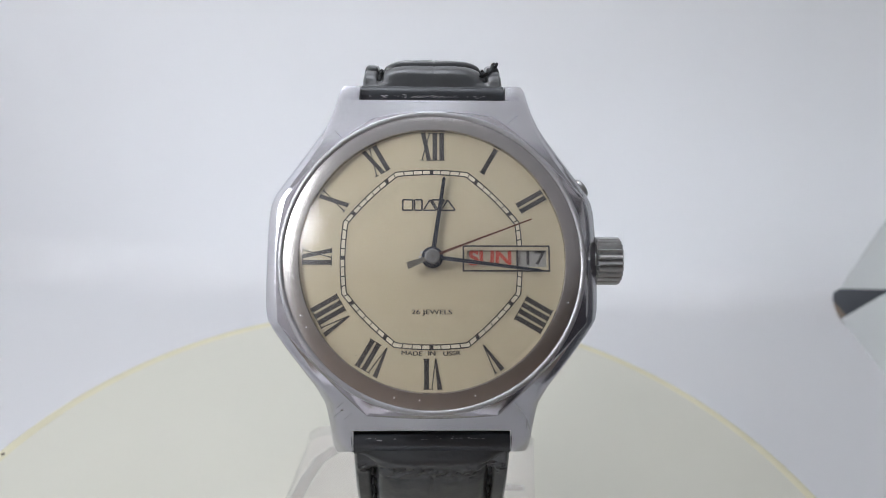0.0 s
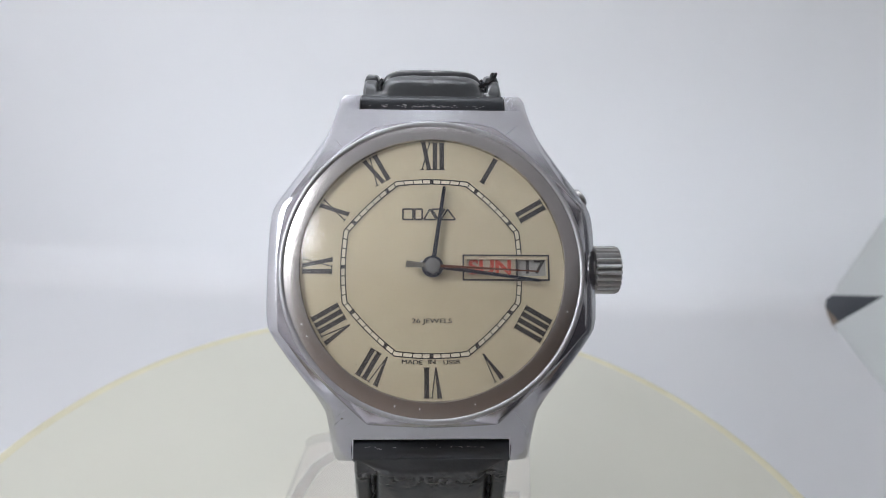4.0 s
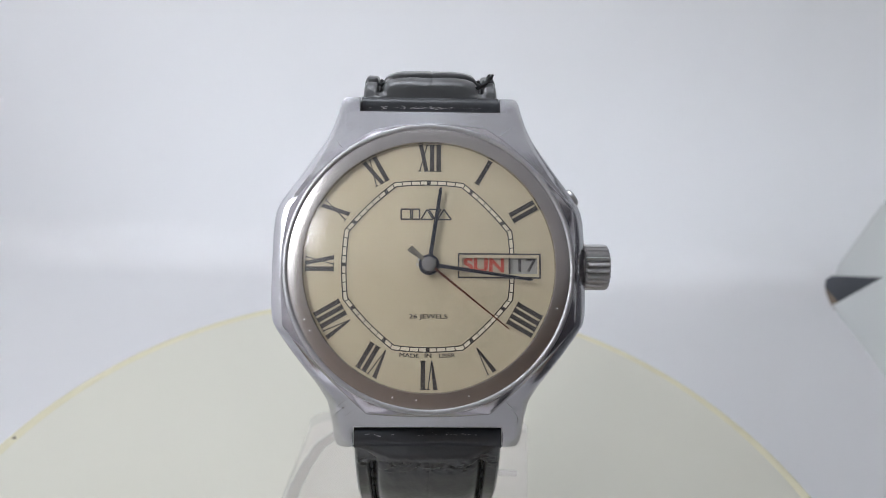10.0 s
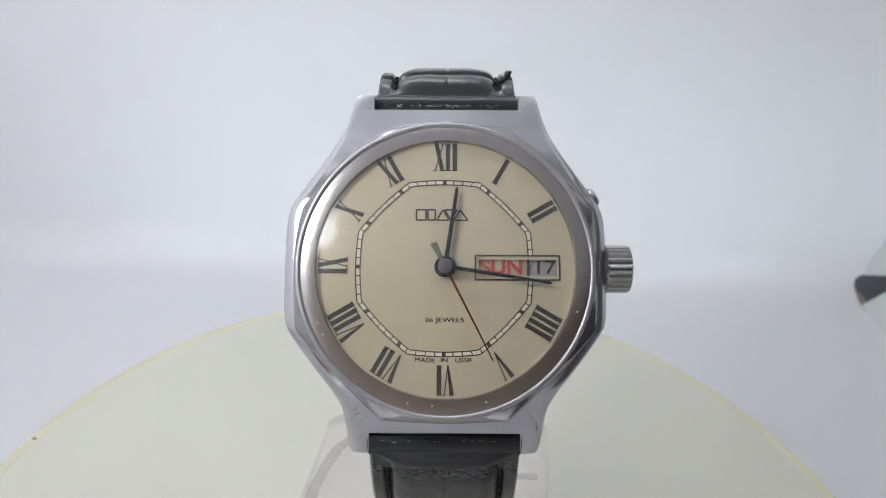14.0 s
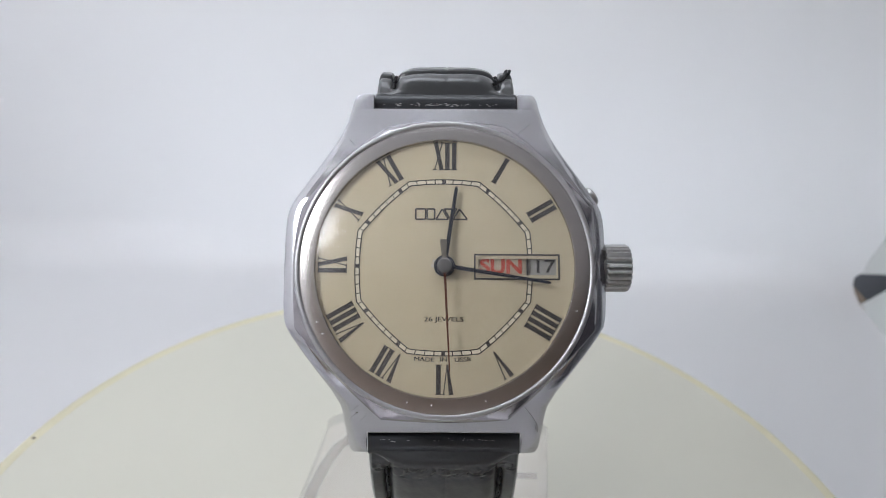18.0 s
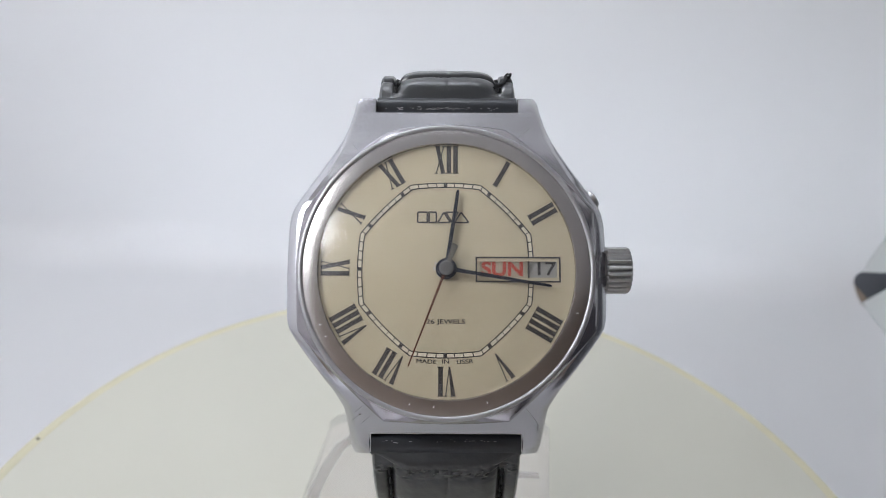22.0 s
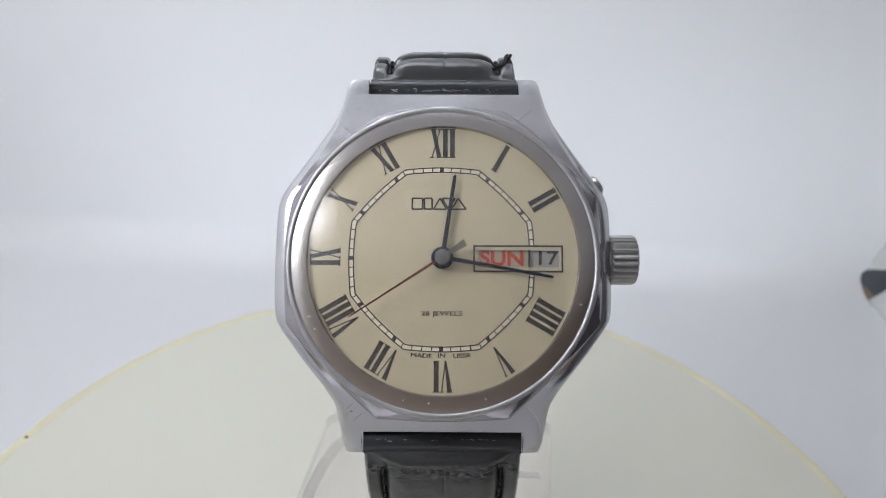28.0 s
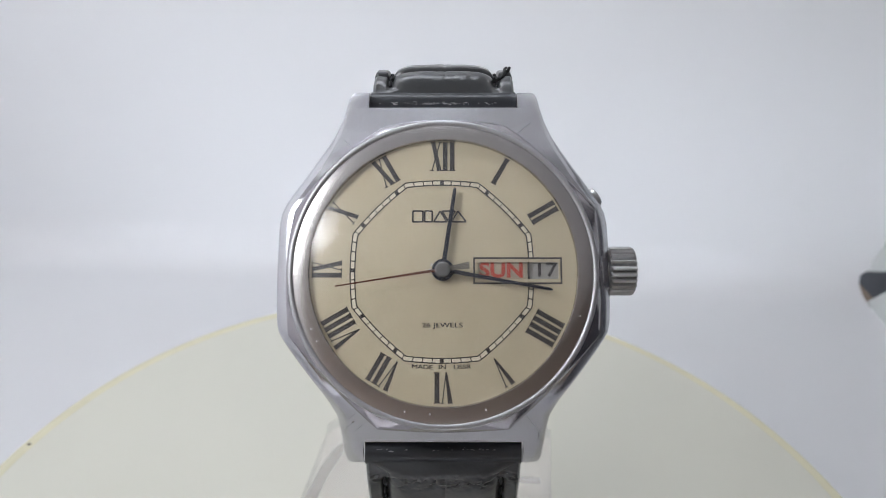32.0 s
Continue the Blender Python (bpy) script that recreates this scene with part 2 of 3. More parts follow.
def side_panel():
    def on(y, z):
        return (panel_x(y, z), y, z)
    bm = bmesh.new()
    pts = [on(-50, FLOOR), on(183, FLOOR), on(170, -21), on(203, -40), on(209, -33), on(217, -10), on(268, 330), on(-50, 330)]
    inner = [bm.verts.new(p) for p in pts]
    outer = [bm.verts.new((x + 0.5, y, z)) for x, y, z in pts]
    for ring in (inner, outer):
        for i in range(len(pts)):
            j = (i + 1) % len(pts)
            if 2 not in (i, j):
                bm.faces.new((ring[2], ring[i], ring[j]))
    for i in range(len(pts)):
        j = (i + 1) % len(pts)
        bm.faces.new((inner[i], inner[j], outer[j], outer[i]))
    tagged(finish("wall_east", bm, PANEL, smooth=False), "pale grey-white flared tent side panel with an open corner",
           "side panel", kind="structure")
    # unseen dark card, added so the lower right bezel flanks reflect dark
    bm = bmesh.new()
    pts = [on(-300, FLOOR), on(-51, FLOOR), on(-51, 330), on(-300, 330)]
    loft(bm, [pts, [(x + 0.5, y, z) for x, y, z in pts]], cap_start=True, cap_end=True)
    tagged(finish("wall_east_dark_card", bm, SLATE, smooth=False), "unseen dark grey card that darkens reflections in the bezel", "side panel", kind="structure")
    bm = bmesh.new()
    box(bm, -240, -236, -300, 260, FLOOR, 330)
    tagged(finish("wall_west", bm, LIT_SHEET, smooth=False), "pale grey-white tent side panel", "side panel", kind="structure")
    # unseen bounce sheet, added to brighten the lower lugs and strap
    bm = bmesh.new()
    box(bm, -235, 165, -306, -302, FLOOR, 50)
    tagged(finish("wall_south_bounce", bm, LIT_SHEET, smooth=False), "unseen white bounce sheet at the front, lit from behind", "front panel", kind="structure")
    bm = bmesh.new()
    box(bm, -240, 420, -20, 270, 335, 339)
    tagged(finish("ceiling", bm, SHEET, smooth=False), "white diffusing top of the light tent", "ceiling", kind="structure")
    # unseen grey card, added so the case top and ring reflect less white
    bm = bmesh.new()
    box(bm, -240, 420, -300, -21, 335, 339)
    tagged(finish("ceiling_dim_card", bm, CARD, smooth=False), "unseen grey card overhead that dims reflections in the case", "ceiling", kind="structure")


side_panel()


def room():
    bm = bmesh.new()
    box(bm, -1200, 1500, -1500, 1200, -700, 1400)
    tagged(finish("wall_room", bm, ROOM, smooth=False), "plain dim brown-grey room walls around the tent", "wall", kind="structure")
    bm = bmesh.new()
    box(bm, -600, 800, -700, 184, FLOOR - 24, FLOOR - 4)
    tagged(finish("table_top", bm, WOOD, smooth=False), "dull brown table top under the tent", "table top", kind="structure")
    # added black boards: the open corner's darkness is put into their colour
    bm = bmesh.new()
    box(bm, 330, 334, -200, 420, FLOOR - 4, 500)
    box(bm, -240, 330, 416, 420, FLOOR - 4, 500)
    box(bm, 262, 330, 60, 416, 8, 12)
    box(bm, 206.7, 329.5, 60, 415, FLOOR - 3.9, FLOOR - 1.4)
    tagged(finish("wall_gap_blocker", bm, DARK, smooth=False), "black boards added behind the tent's side to keep the gap dark", "casing", kind="structure")
    bm = bmesh.new()
    box(bm, 150, 206.5, 60, 415, FLOOR - 3.9, FLOOR - 1.4)
    tagged(finish("floor_board", bm, WOOD, smooth=False), "brown board under the tent's open corner", "board", kind="structure")


room()


# ---- turntable ----
def turntable():
    base = tagged(new("turntable"), "round cream plastic turntable with a yellowed edge line", "turntable")
    bm = bmesh.new()
    loft(bm, [circle(80, FLOOR + 0.4, 120), circle(82, FLOOR + 2, 120), circle(78, -12, 120), circle(60, -11, 120)], cap_start=True, cap_end=True)
    part("foot", bm, CREAM, base)
    bm = bmesh.new()
    loft(bm, [circle(92, -11, 160), circle(99.2, -9, 160), circle(100.4, -7, 160), circle(100.4, -1.6, 160), circle(100.2, -0.5, 160),
              circle(99.6, 0.05, 160), circle(98.8, 0, 160), circle(60, 0, 160)], cap_start=True, cap_end=True)
    part("platter", bm, CREAM, base)
    bm = bmesh.new()
    loft(bm, [circle(97.5, 0.02, 160), circle(97.7, 0.12, 160), circle(99.7, 0.12, 160), circle(100.3, -0.3, 160), circle(100.46, -1.2, 160)])
    part("edge_line", bm, YELLOW, base, "thin yellowed line round the edge")
    bm = bmesh.new()
    bmesh.ops.create_icosphere(bm, subdivisions=2, radius=0.42, matrix=Matrix.Translation((-94.4, 28.5, 0.15)) @ Matrix.Diagonal((1.2, 1, 0.4, 1)))
    part("speck", bm, SPECK, base, "tiny dark speck of dirt")


turntable()


# ---- watch stand ----
WATCH = pose(-0.62 * MM, -26.47 * MM, 85.71 * MM, 52.63, -3.06, 0)


def clear_slab(name, bm, stand):
    ob = part(name, bm, ACRYLIC, stand, smooth=False)
    ob.data.materials.append(ACRYLIC_EDGE)
    areas = sorted((p.area for p in ob.data.polygons), reverse=True)
    for p in ob.data.polygons:
        p.material_index = 0 if p.area > areas[1] * 0.5 else 1
    ob.visible_shadow = False
    return ob


def watch_stand():
    stand = tagged(new("watch_stand"), "clear acrylic display stand on the turntable", "watch stand")
    bm = bmesh.new()
    corner = [(-24.6 + 5 * math.cos(a), 34.5 + 4.5 * math.sin(a)) for a in [radians(180 - 15 * k) for k in range(7)]]
    corner[0] = (-29.4, 33)
    prism(bm, [(-34, -36), (21.5, -36), (30.2, 37), (28.5, 39)] + [(x + 4.6, y) for x, y in corner[::-1]], 0.3, 3.3)
    clear_slab("base_plate", bm, stand)
    bm = bmesh.new()
    rings = []
    edge = [(-28.5, -20), (-26.6, 5), (-25.3, 13), (-23.6, 22), (-21.6, 28), (-18.8, 31.5), (-14, 33.4)]
    for (xa, ya), (xb, yb) in zip([edge[0]] + edge, edge[1:] + [edge[-1]]):
        x, y = (xa + xb) / 2, (ya + yb) / 2
        d = Vector((yb - ya, xa - xb, 0)).normalized()
        rings.append([(x + d.x * 1.3 * math.cos(a), y + d.y * 1.3 * math.cos(a), 3.6 + 0.5 * math.sin(a)) for a in [2 * math.pi * k / 12 for k in range(12)]])
    loft(bm, rings, cap_start=True, cap_end=True)
    part("bent_edge", bm, ACRYLIC_BEND, stand, "rounded milky edge of the clear stand").visible_shadow = False
    bm = bmesh.new()
    box(bm, 20.2, 25.6, 19.4, 20.4, 3.3, 4.3)
    part("step", bm, ACRYLIC_EDGE, stand, "bright cut step in the clear base", smooth=False).visible_shadow = False
    bm = bmesh.new()
    prism(bm, [(-11, 0), (12, 0), (12, 52), (-11, 52)], 0, 3)
    bmesh.ops.transform(bm, matrix=pose(0, 24, 2.5, 65, 0, 0), verts=bm.verts)
    clear_slab("upright", bm, stand)


watch_stand()


# ---- wrist watch ----
watch = tagged(new("wrist_watch"), "chrome octagonal wristwatch with cream dial on black strap", "wristwatch")
watch.matrix_world = WATCH

OUTLINE = [(23.0, 11.5), (22.5, 11.9), (21, 12.2), (19, 12.7), (17, 13.5), (15.3, 14.5), (13, 16.0), (11, 17.4), (9.2, 18.65), (8.2, 19.28), (7.2, 19.72),
           (6.0, 19.95), (4, 20.05), (0, 20.1), (-4, 20.05), (-6.0, 19.95), (-7.2, 19.72), (-8.2, 19.15), (-9.2, 18.45), (-11, 17.1), (-13, 15.5), (-15, 13.9), (-17, 12.7),
           (-19, 12.3), (-21, 12.0), (-22.4, 11.8), (-22.9, 11.4)]


def sink(y):
    """How much deeper the lower lugs bend."""
    return max(0, -y - 14.5) * 0.32


def case_top(y):
    return -1.4 - (max(0, y - 14) * 0.22 if y > 0 else max(0, -y - 14) * 0.40 + sink(y))


def case_half(y):
    for (ya, wa), (yb, wb) in zip(OUTLINE, OUTLINE[1:]):
        if yb <= y <= ya:
            return wb + (wa - wb) * (y - yb) / (ya - yb)
    return OUTLINE[-1][1]


def watch_case():
    bm = bmesh.new()
    ys = [y for y, _ in OUTLINE if -20.3 < y < 20.9]
    ys = [20.9] + ys + [-20.3]

    def ring(y, x0, x1, c0, c1):
        t = case_top(y)
        wide = 1 + sink(y) / 88
        x0, x1, y = x0 * wide, x1 * wide, y - 0.07 * sink(y)
        k = min(1, max(0, (abs(y) - 13.5) / 5))
        low = 0.6 - 0.35 * k if y > 0 else 0.6
        c0, c1 = c0 * (1 - 0.5 * k * (y > 0)), c1 * (1 - 0.5 * k * (y > 0))
        d0, d1 = low * min(1, c0), low * min(1, c1)
        return [(x0, y, t - 4.2), (x0, y, t - d0 - 0.35), (x0 + 0.2 * min(1, c0), y, t - d0), (x0 + c0, y, t),
                (x1 - c1, y, t), (x1 - 0.2 * min(1, c1), y, t - d1), (x1, y, t - d1 - 0.35), (x1, y, t - 4.2)]
    loft(bm, [ring(y, -case_half(y), case_half(y), 1.3, 1.3) for y in ys], cap_start=True, cap_end=True)
    part("case", bm, STEEL, watch, "brushed chrome case body")
    for side in (1, -1):
        for stations in ((20.9, 21.6, 22.3, 22.7, 23.0), (-20.3, -21, -22, -22.6, -22.9)):
            rings = []
            bm = bmesh.new()
            for y in stations:
                inner, outer = 9.35, case_half(y)
                x0, x1 = (inner, outer) if side > 0 else (-outer, -inner)
                c0, c1 = (0.2, 1.3) if side > 0 else (1.3, 0.2)
                rings.append(ring(y, x0, x1, c0, c1))
            loft(bm, rings, cap_start=True, cap_end=True)
            part("lug", bm, STEEL, watch, "tapered brushed chrome lug")
    bm = bmesh.new()
    loft(bm, [circle(17.5, -6.4), circle(16, -8.2), circle(14.8, -8.8)], cap_start=True, cap_end=True)
    part("case_back", bm, POLISH, watch)
    bm = bmesh.new()
    loft(bm, [octagon(18.66, -2.0, blend=0.75, fade=0.55), octagon(18.65, -0.46, blend=0.75, fade=0.55), octagon(18.62, -0.36, blend=0.74, fade=0.55),
              octagon(18.52, -0.16, blend=0.55, fade=0.55), circle(18.32, 0.14)])
    bmesh.ops.translate(bm, vec=(0, -0.15, 0), verts=bm.verts)
    part("bezel_foot", bm, FACET, watch, "worn octagonal flanks of the bezel, dark reflections put into the colour")
    bm = bmesh.new()
    rim = [circle(18.03 + 0.33 * math.cos(a), 0.16 + 0.22 * math.sin(a)) for a in [radians(16 * k + 10) for k in range(11)]]
    loft(bm, rim)
    bmesh.ops.translate(bm, vec=(0, -0.15, 0), verts=bm.verts)
    part("bezel", bm, POLISH, watch, "polished round chrome bezel rim")
    bm = bmesh.new()
    loft(bm, [circle(17.95, 0.12), circle(17.72, 0.19), circle(15.95, 0.65), circle(15.84, 0.63), circle(15.78, 0.5), circle(15.75, -0.4)])
    bmesh.ops.translate(bm, vec=(0, -0.12, 0), verts=bm.verts)
    part("inner_ring", bm, BAND, watch, "wide satin steel ring round the dial")
    bm = bmesh.new()
    def dome(rim_r, z0, rise):
        big = (rim_r ** 2 + rise ** 2) / (2 * rise)
        return [circle(r, z0 + math.sqrt(big * big - r * r) - (big - rise), 72) for r in [rim_r * math.cos(radians(8.5 * k)) for k in range(11)]]
    outer, inner = dome(15.85, 0.55, 1.85), dome(15.7, 0.5, 1.5)
    rows = loft(bm, outer, cap_end=True)
    rows2 = loft(bm, inner, cap_end=True)
    for i in range(72):
        j = (i + 1) % 72
        bm.faces.new((rows[0][i], rows[0][j], rows2[0][j], rows2[0][i]))
    glass = part("crystal", bm, CRYSTAL, watch, "clear domed acrylic crystal")
    glass.visible_shadow = False


watch_case()


def crown():
    bm = bmesh.new()
    n = 22
    prof = []
    for x, r in ((19.6, 1.6), (20.05, 1.6), (20.07, 2.8), (20.25, 3.0), (22.95, 3.0), (23.2, 2.8), (23.25, 1.5)):
        ring = []
        for k in range(n * 4):
            a = 2 * math.pi * k / (n * 4)
            rr = r * ((0.83, 0.96, 1.0, 0.96)[k % 4] if 2.7 < r else 1.0)
            ring.append((x, 0.25 + rr * math.cos(a), -3.6 + rr * math.sin(a)))
        prof.append(ring)
    loft(bm, prof, cap_start=True, cap_end=True)
    part("crown", bm, CROWN, watch, "fluted steel winding crown", smooth=False)
    bm = bmesh.new()
    d = Vector((0.83, 0.56, 0)).normalized()
    m = Matrix.Translation((18.8, 9.5, -3.7)) @ d.to_track_quat("Z", "Y").to_matrix().to_4x4()
    rings = [[tuple(m @ Vector(p)) for p in circle(r, z, 24)] for r, z in ((1.25, -0.8), (1.25, 0.15), (1.1, 0.35), (0.9, 0.4))]
    loft(bm, rings, cap_start=True, cap_end=True)
    part("pusher", bm, CROWN, watch, "small recessed calendar pusher")


crown()


# ---- dial ----
# the dial's face has an opening for the calendar
WX0, WX1, WY0, WY1 = 4.05, 13.6, -1.12, 0.88


def dial_face():
    bm = bmesh.new()
    corners = [(WX0, WY0), (WX1, WY0), (WX1, WY1), (WX0, WY1)]
    n = 96
    rim = [bm.verts.new((15.85 * math.sin(2 * math.pi * k / n), 15.85 * math.cos(2 * math.pi * k / n), 0)) for k in range(n)]
    win = [bm.verts.new((x, y, 0)) for x, y in corners]
    low = [bm.verts.new((x, y, -0.35)) for x, y in corners]
    edges = [bm.edges.new((rim[k], rim[(k + 1) % n])) for k in range(n)]
    edges += [bm.edges.new((win[k], win[(k + 1) % 4])) for k in range(4)]
    bmesh.ops.triangle_fill(bm, use_beauty=True, use_dissolve=False, edges=edges)
    for k in range(4):
        j = (k + 1) % 4
        bm.faces.new((win[k], win[j], low[j], low[k]))
    return part("dial", bm, DIAL, watch, "cream lacquered dial with printed Roman numerals", smooth=False)


dial = dial_face()

LOW, HIGH = 11.95, 15.5
NUMERALS = {1: "I", 2: "II", 3: "", 4: "IIII", 5: "V", 6: "VI", 7: "VII", 8: "VIII", 9: "IX", 10: "X", 11: "XI", 12: "XII"}
WIDTH = {"I": 0.84, "V": 1.42, "X": 1.32}


def numeral(hour, text):
    bm = bmesh.new()
    x = -sum(WIDTH[c] for c in text) / 2
    a = math.radians(30 * hour)

    def at(u, v):
        return (u * math.cos(a) + v * math.sin(a), -u * math.sin(a) + v * math.cos(a))

    def bar(p, q, w0, w1=None):
        stroke(bm, at(*p), at(*q), w0, w1)
    for c in text:
        w = WIDTH[c]
        mid = x + w / 2
        if c == "I":
            bar((mid, LOW), (mid, HIGH), 0.56)
            for v in (LOW + 0.06, HIGH - 0.06):
                bar((mid - 0.40, v), (mid + 0.40, v), 0.11)
        elif c == "V":
            bar((x + 0.3, HIGH), (mid + 0.08, LOW), 0.55, 0.2)
            bar((x + w - 0.2, HIGH), (mid + 0.08, LOW), 0.13)
            bar((x, HIGH - 0.06), (x + 0.62, HIGH - 0.06), 0.11)
            bar((x + w - 0.42, HIGH - 0.06), (x + w, HIGH - 0.06), 0.11)
        else:
            bar((x + 0.28, HIGH), (x + w - 0.28, LOW), 0.5)
            bar((x + w - 0.2, HIGH), (x + 0.15, LOW), 0.14)
            for u, v in ((x + 0.28, HIGH - 0.06), (x + w - 0.28, LOW + 0.06)):
                bar((u - 0.34, v), (u + 0.34, v), 0.11)
            for u, v in ((x + w - 0.2, HIGH - 0.06), (x + 0.15, LOW + 0.06)):
                bar((u - 0.25, v), (u + 0.25, v), 0.11)
        x += w
    part("numeral", bm, INK, dial, "printed Roman numeral " + text, smooth=False)


for hour, text in NUMERALS.items():
    if text:
        numeral(hour, text)


BOW = 0.66
IN_TRACK, OUT_TRACK = 10.28, 10.82


def minute_track():
    def shift(bm):
        bmesh.ops.translate(bm, vec=(-0.15, -0.1, 0), verts=bm.verts)
        return bm
    def gapped(a, z):
        """The octagon's outline, left open where the calendar window stands."""
        ring = octagon(a, z, blend=BOW)
        return ring[26:] + ring[:23]
    bm = bmesh.new()
    loft(bm, [gapped(IN_TRACK, 0.006), gapped(IN_TRACK + 0.02, 0.014), gapped(OUT_TRACK - 0.02, 0.014), gapped(OUT_TRACK, 0.006)], closed=False)
    part("track_ground", shift(bm), TRACK, dial, "pale ground of the minute track", smooth=False)
    for a in (OUT_TRACK, IN_TRACK):
        bm = bmesh.new()
        loft(bm, [gapped(a - 0.065, 0.02), gapped(a - 0.065, 0.06), gapped(a + 0.065, 0.06), gapped(a + 0.065, 0.02)], closed=False)
        part("track_line", shift(bm), INK, dial, "thin printed octagon line", smooth=False)
    for k in range(60):
        t = math.radians(6 * k)
        if 4.2 < 10 * math.sin(t) and abs(10.2 * math.cos(t)) < 1.6:
            continue
        d = (t + math.pi / 8) % (math.pi / 4) - math.pi / 8
        grow = 1 - BOW + BOW / math.cos(d)
        r0, r1 = IN_TRACK * grow, OUT_TRACK * grow
        s, c = math.sin(t), math.cos(t)
        bm = bmesh.new()
        stroke(bm, (r0 * s, r0 * c), (r1 * s, r1 * c), 0.46 if k % 5 == 0 else 0.12, z0=0.02, z1=0.065)
        part("hour_tick" if k % 5 == 0 else "minute_tick", shift(bm), INK, dial, smooth=False)


minute_track()


def lettering(name, body, x, y, size, mat, parent, label, z=0.02, stretch=1.0, turn=0.0, bold=0.0, twin=0.0):
    cu = bpy.data.curves.new(name, "FONT")
    cu.body, cu.size, cu.align_x, cu.align_y = body, size, "CENTER", "CENTER"
    cu.extrude, cu.offset = 0.015, bold
    tmp = bpy.data.objects.new(name, cu)
    me = bpy.data.meshes.new_from_object(tmp)
    bpy.data.objects.remove(tmp)
    me.transform(Matrix.Scale(MM, 4) @ Matrix.Translation((x, y, z)) @ Matrix.Rotation(turn, 4, "Z") @ Matrix.Diagonal((stretch, 1, 1, 1)))
    if twin:
        bm = bmesh.new()
        bm.from_mesh(me)
        more = bmesh.ops.duplicate(bm, geom=bm.verts[:] + bm.edges[:] + bm.faces[:])
        bmesh.ops.translate(bm, vec=(twin * MM, 0, 0.004 * MM), verts=[g for g in more["geom"] if isinstance(g, bmesh.types.BMVert)])
        bm.to_mesh(me)
        bm.free()
    me.materials.clear()
    me.materials.append(mat)
    ob = new(name, me)
    ob.parent = parent
    ob["label"] = label
    return ob


def dial_print():
    lettering("inscription", "26 JEWELS", -0.12, -6.55, 0.80, INK, dial, "printed words 26 JEWELS", stretch=1.33, twin=0.04)
    for body, x, turn in (("MADE", -2.45, -3), ("IN", -0.12, 0), ("USSR", 2.2, 3)):
        lettering("inscription", body, x, -11.36, 0.72, INK, dial, "printed word " + body, twin=0.04, stretch=1.28, turn=radians(turn))
    # maker's mark as five plain outlined shapes
    y0, y1 = 5.72, 7.02
    shapes = [[(-3.62, y0), (-2.42, y0), (-2.42, y1), (-3.62, y1)],
              [(-2.2, y0), (-1.3, y0), (-1.3, y1), (-2.2, y1)],
              [(-1.12, y0), (0.42, y0), (-0.35, y1)],
              [(-0.12, y1), (1.42, y1), (0.65, y0)],
              [(0.98, y0), (2.72, y0), (1.78, y1)]]
    for shape in shapes:
        bm = bmesh.new()
        for p, q in zip(shape, shape[1:] + shape[:1]):
            stroke(bm, p, q, 0.2)
        part("maker_mark", bm, INK, dial, "plain dark outlined shape of the maker's mark", smooth=False)
    # calendar window
    bm = bmesh.new()
    fx0, fx1, fy0, fy1, w = 3.65, 13.92, -1.62, 1.36, 0.2
    for p, q in (((fx0, fy0), (fx1, fy0)), ((fx0, fy1), (fx1, fy1))):
        stroke(bm, (p[0] - w / 2, p[1]), (q[0] + w / 2, q[1]), w)
    for x in (fx0, fx1):
        stroke(bm, (x, fy0 + w / 2), (x, fy1 - w / 2), w)
    stroke(bm, (10.08, WY0 - 0.02), (10.08, WY1 + 0.02), 0.2, z0=-0.3, z1=0.03)
    part("window_frame", bm, INK, dial, "dark printed frame of the calendar window", smooth=False)
    bm = bmesh.new()
    box(bm, WX0 - 0.3, 10.07, WY0 - 0.2, WY1 + 0.2, -0.5, -0.3)
    part("day_disc", bm, DAYDISC, dial, smooth=False)
    bm = bmesh.new()
    box(bm, 10.09, WX1 + 0.3, WY0 - 0.2, WY1 + 0.2, -0.5, -0.3)
    part("date_disc", bm, DATEDISC, dial, smooth=False)
    lettering("day_print", "SUN", 6.9, -0.1, 2.45, REDPRINT, dial, "red printed day SUN", z=-0.27, stretch=1.1, bold=0.08)
    lettering("date_print", "17", 12.1, -0.08, 2.3, INK, dial, "dark printed date 17", z=-0.27, stretch=1.22, bold=0.03)


dial_print()


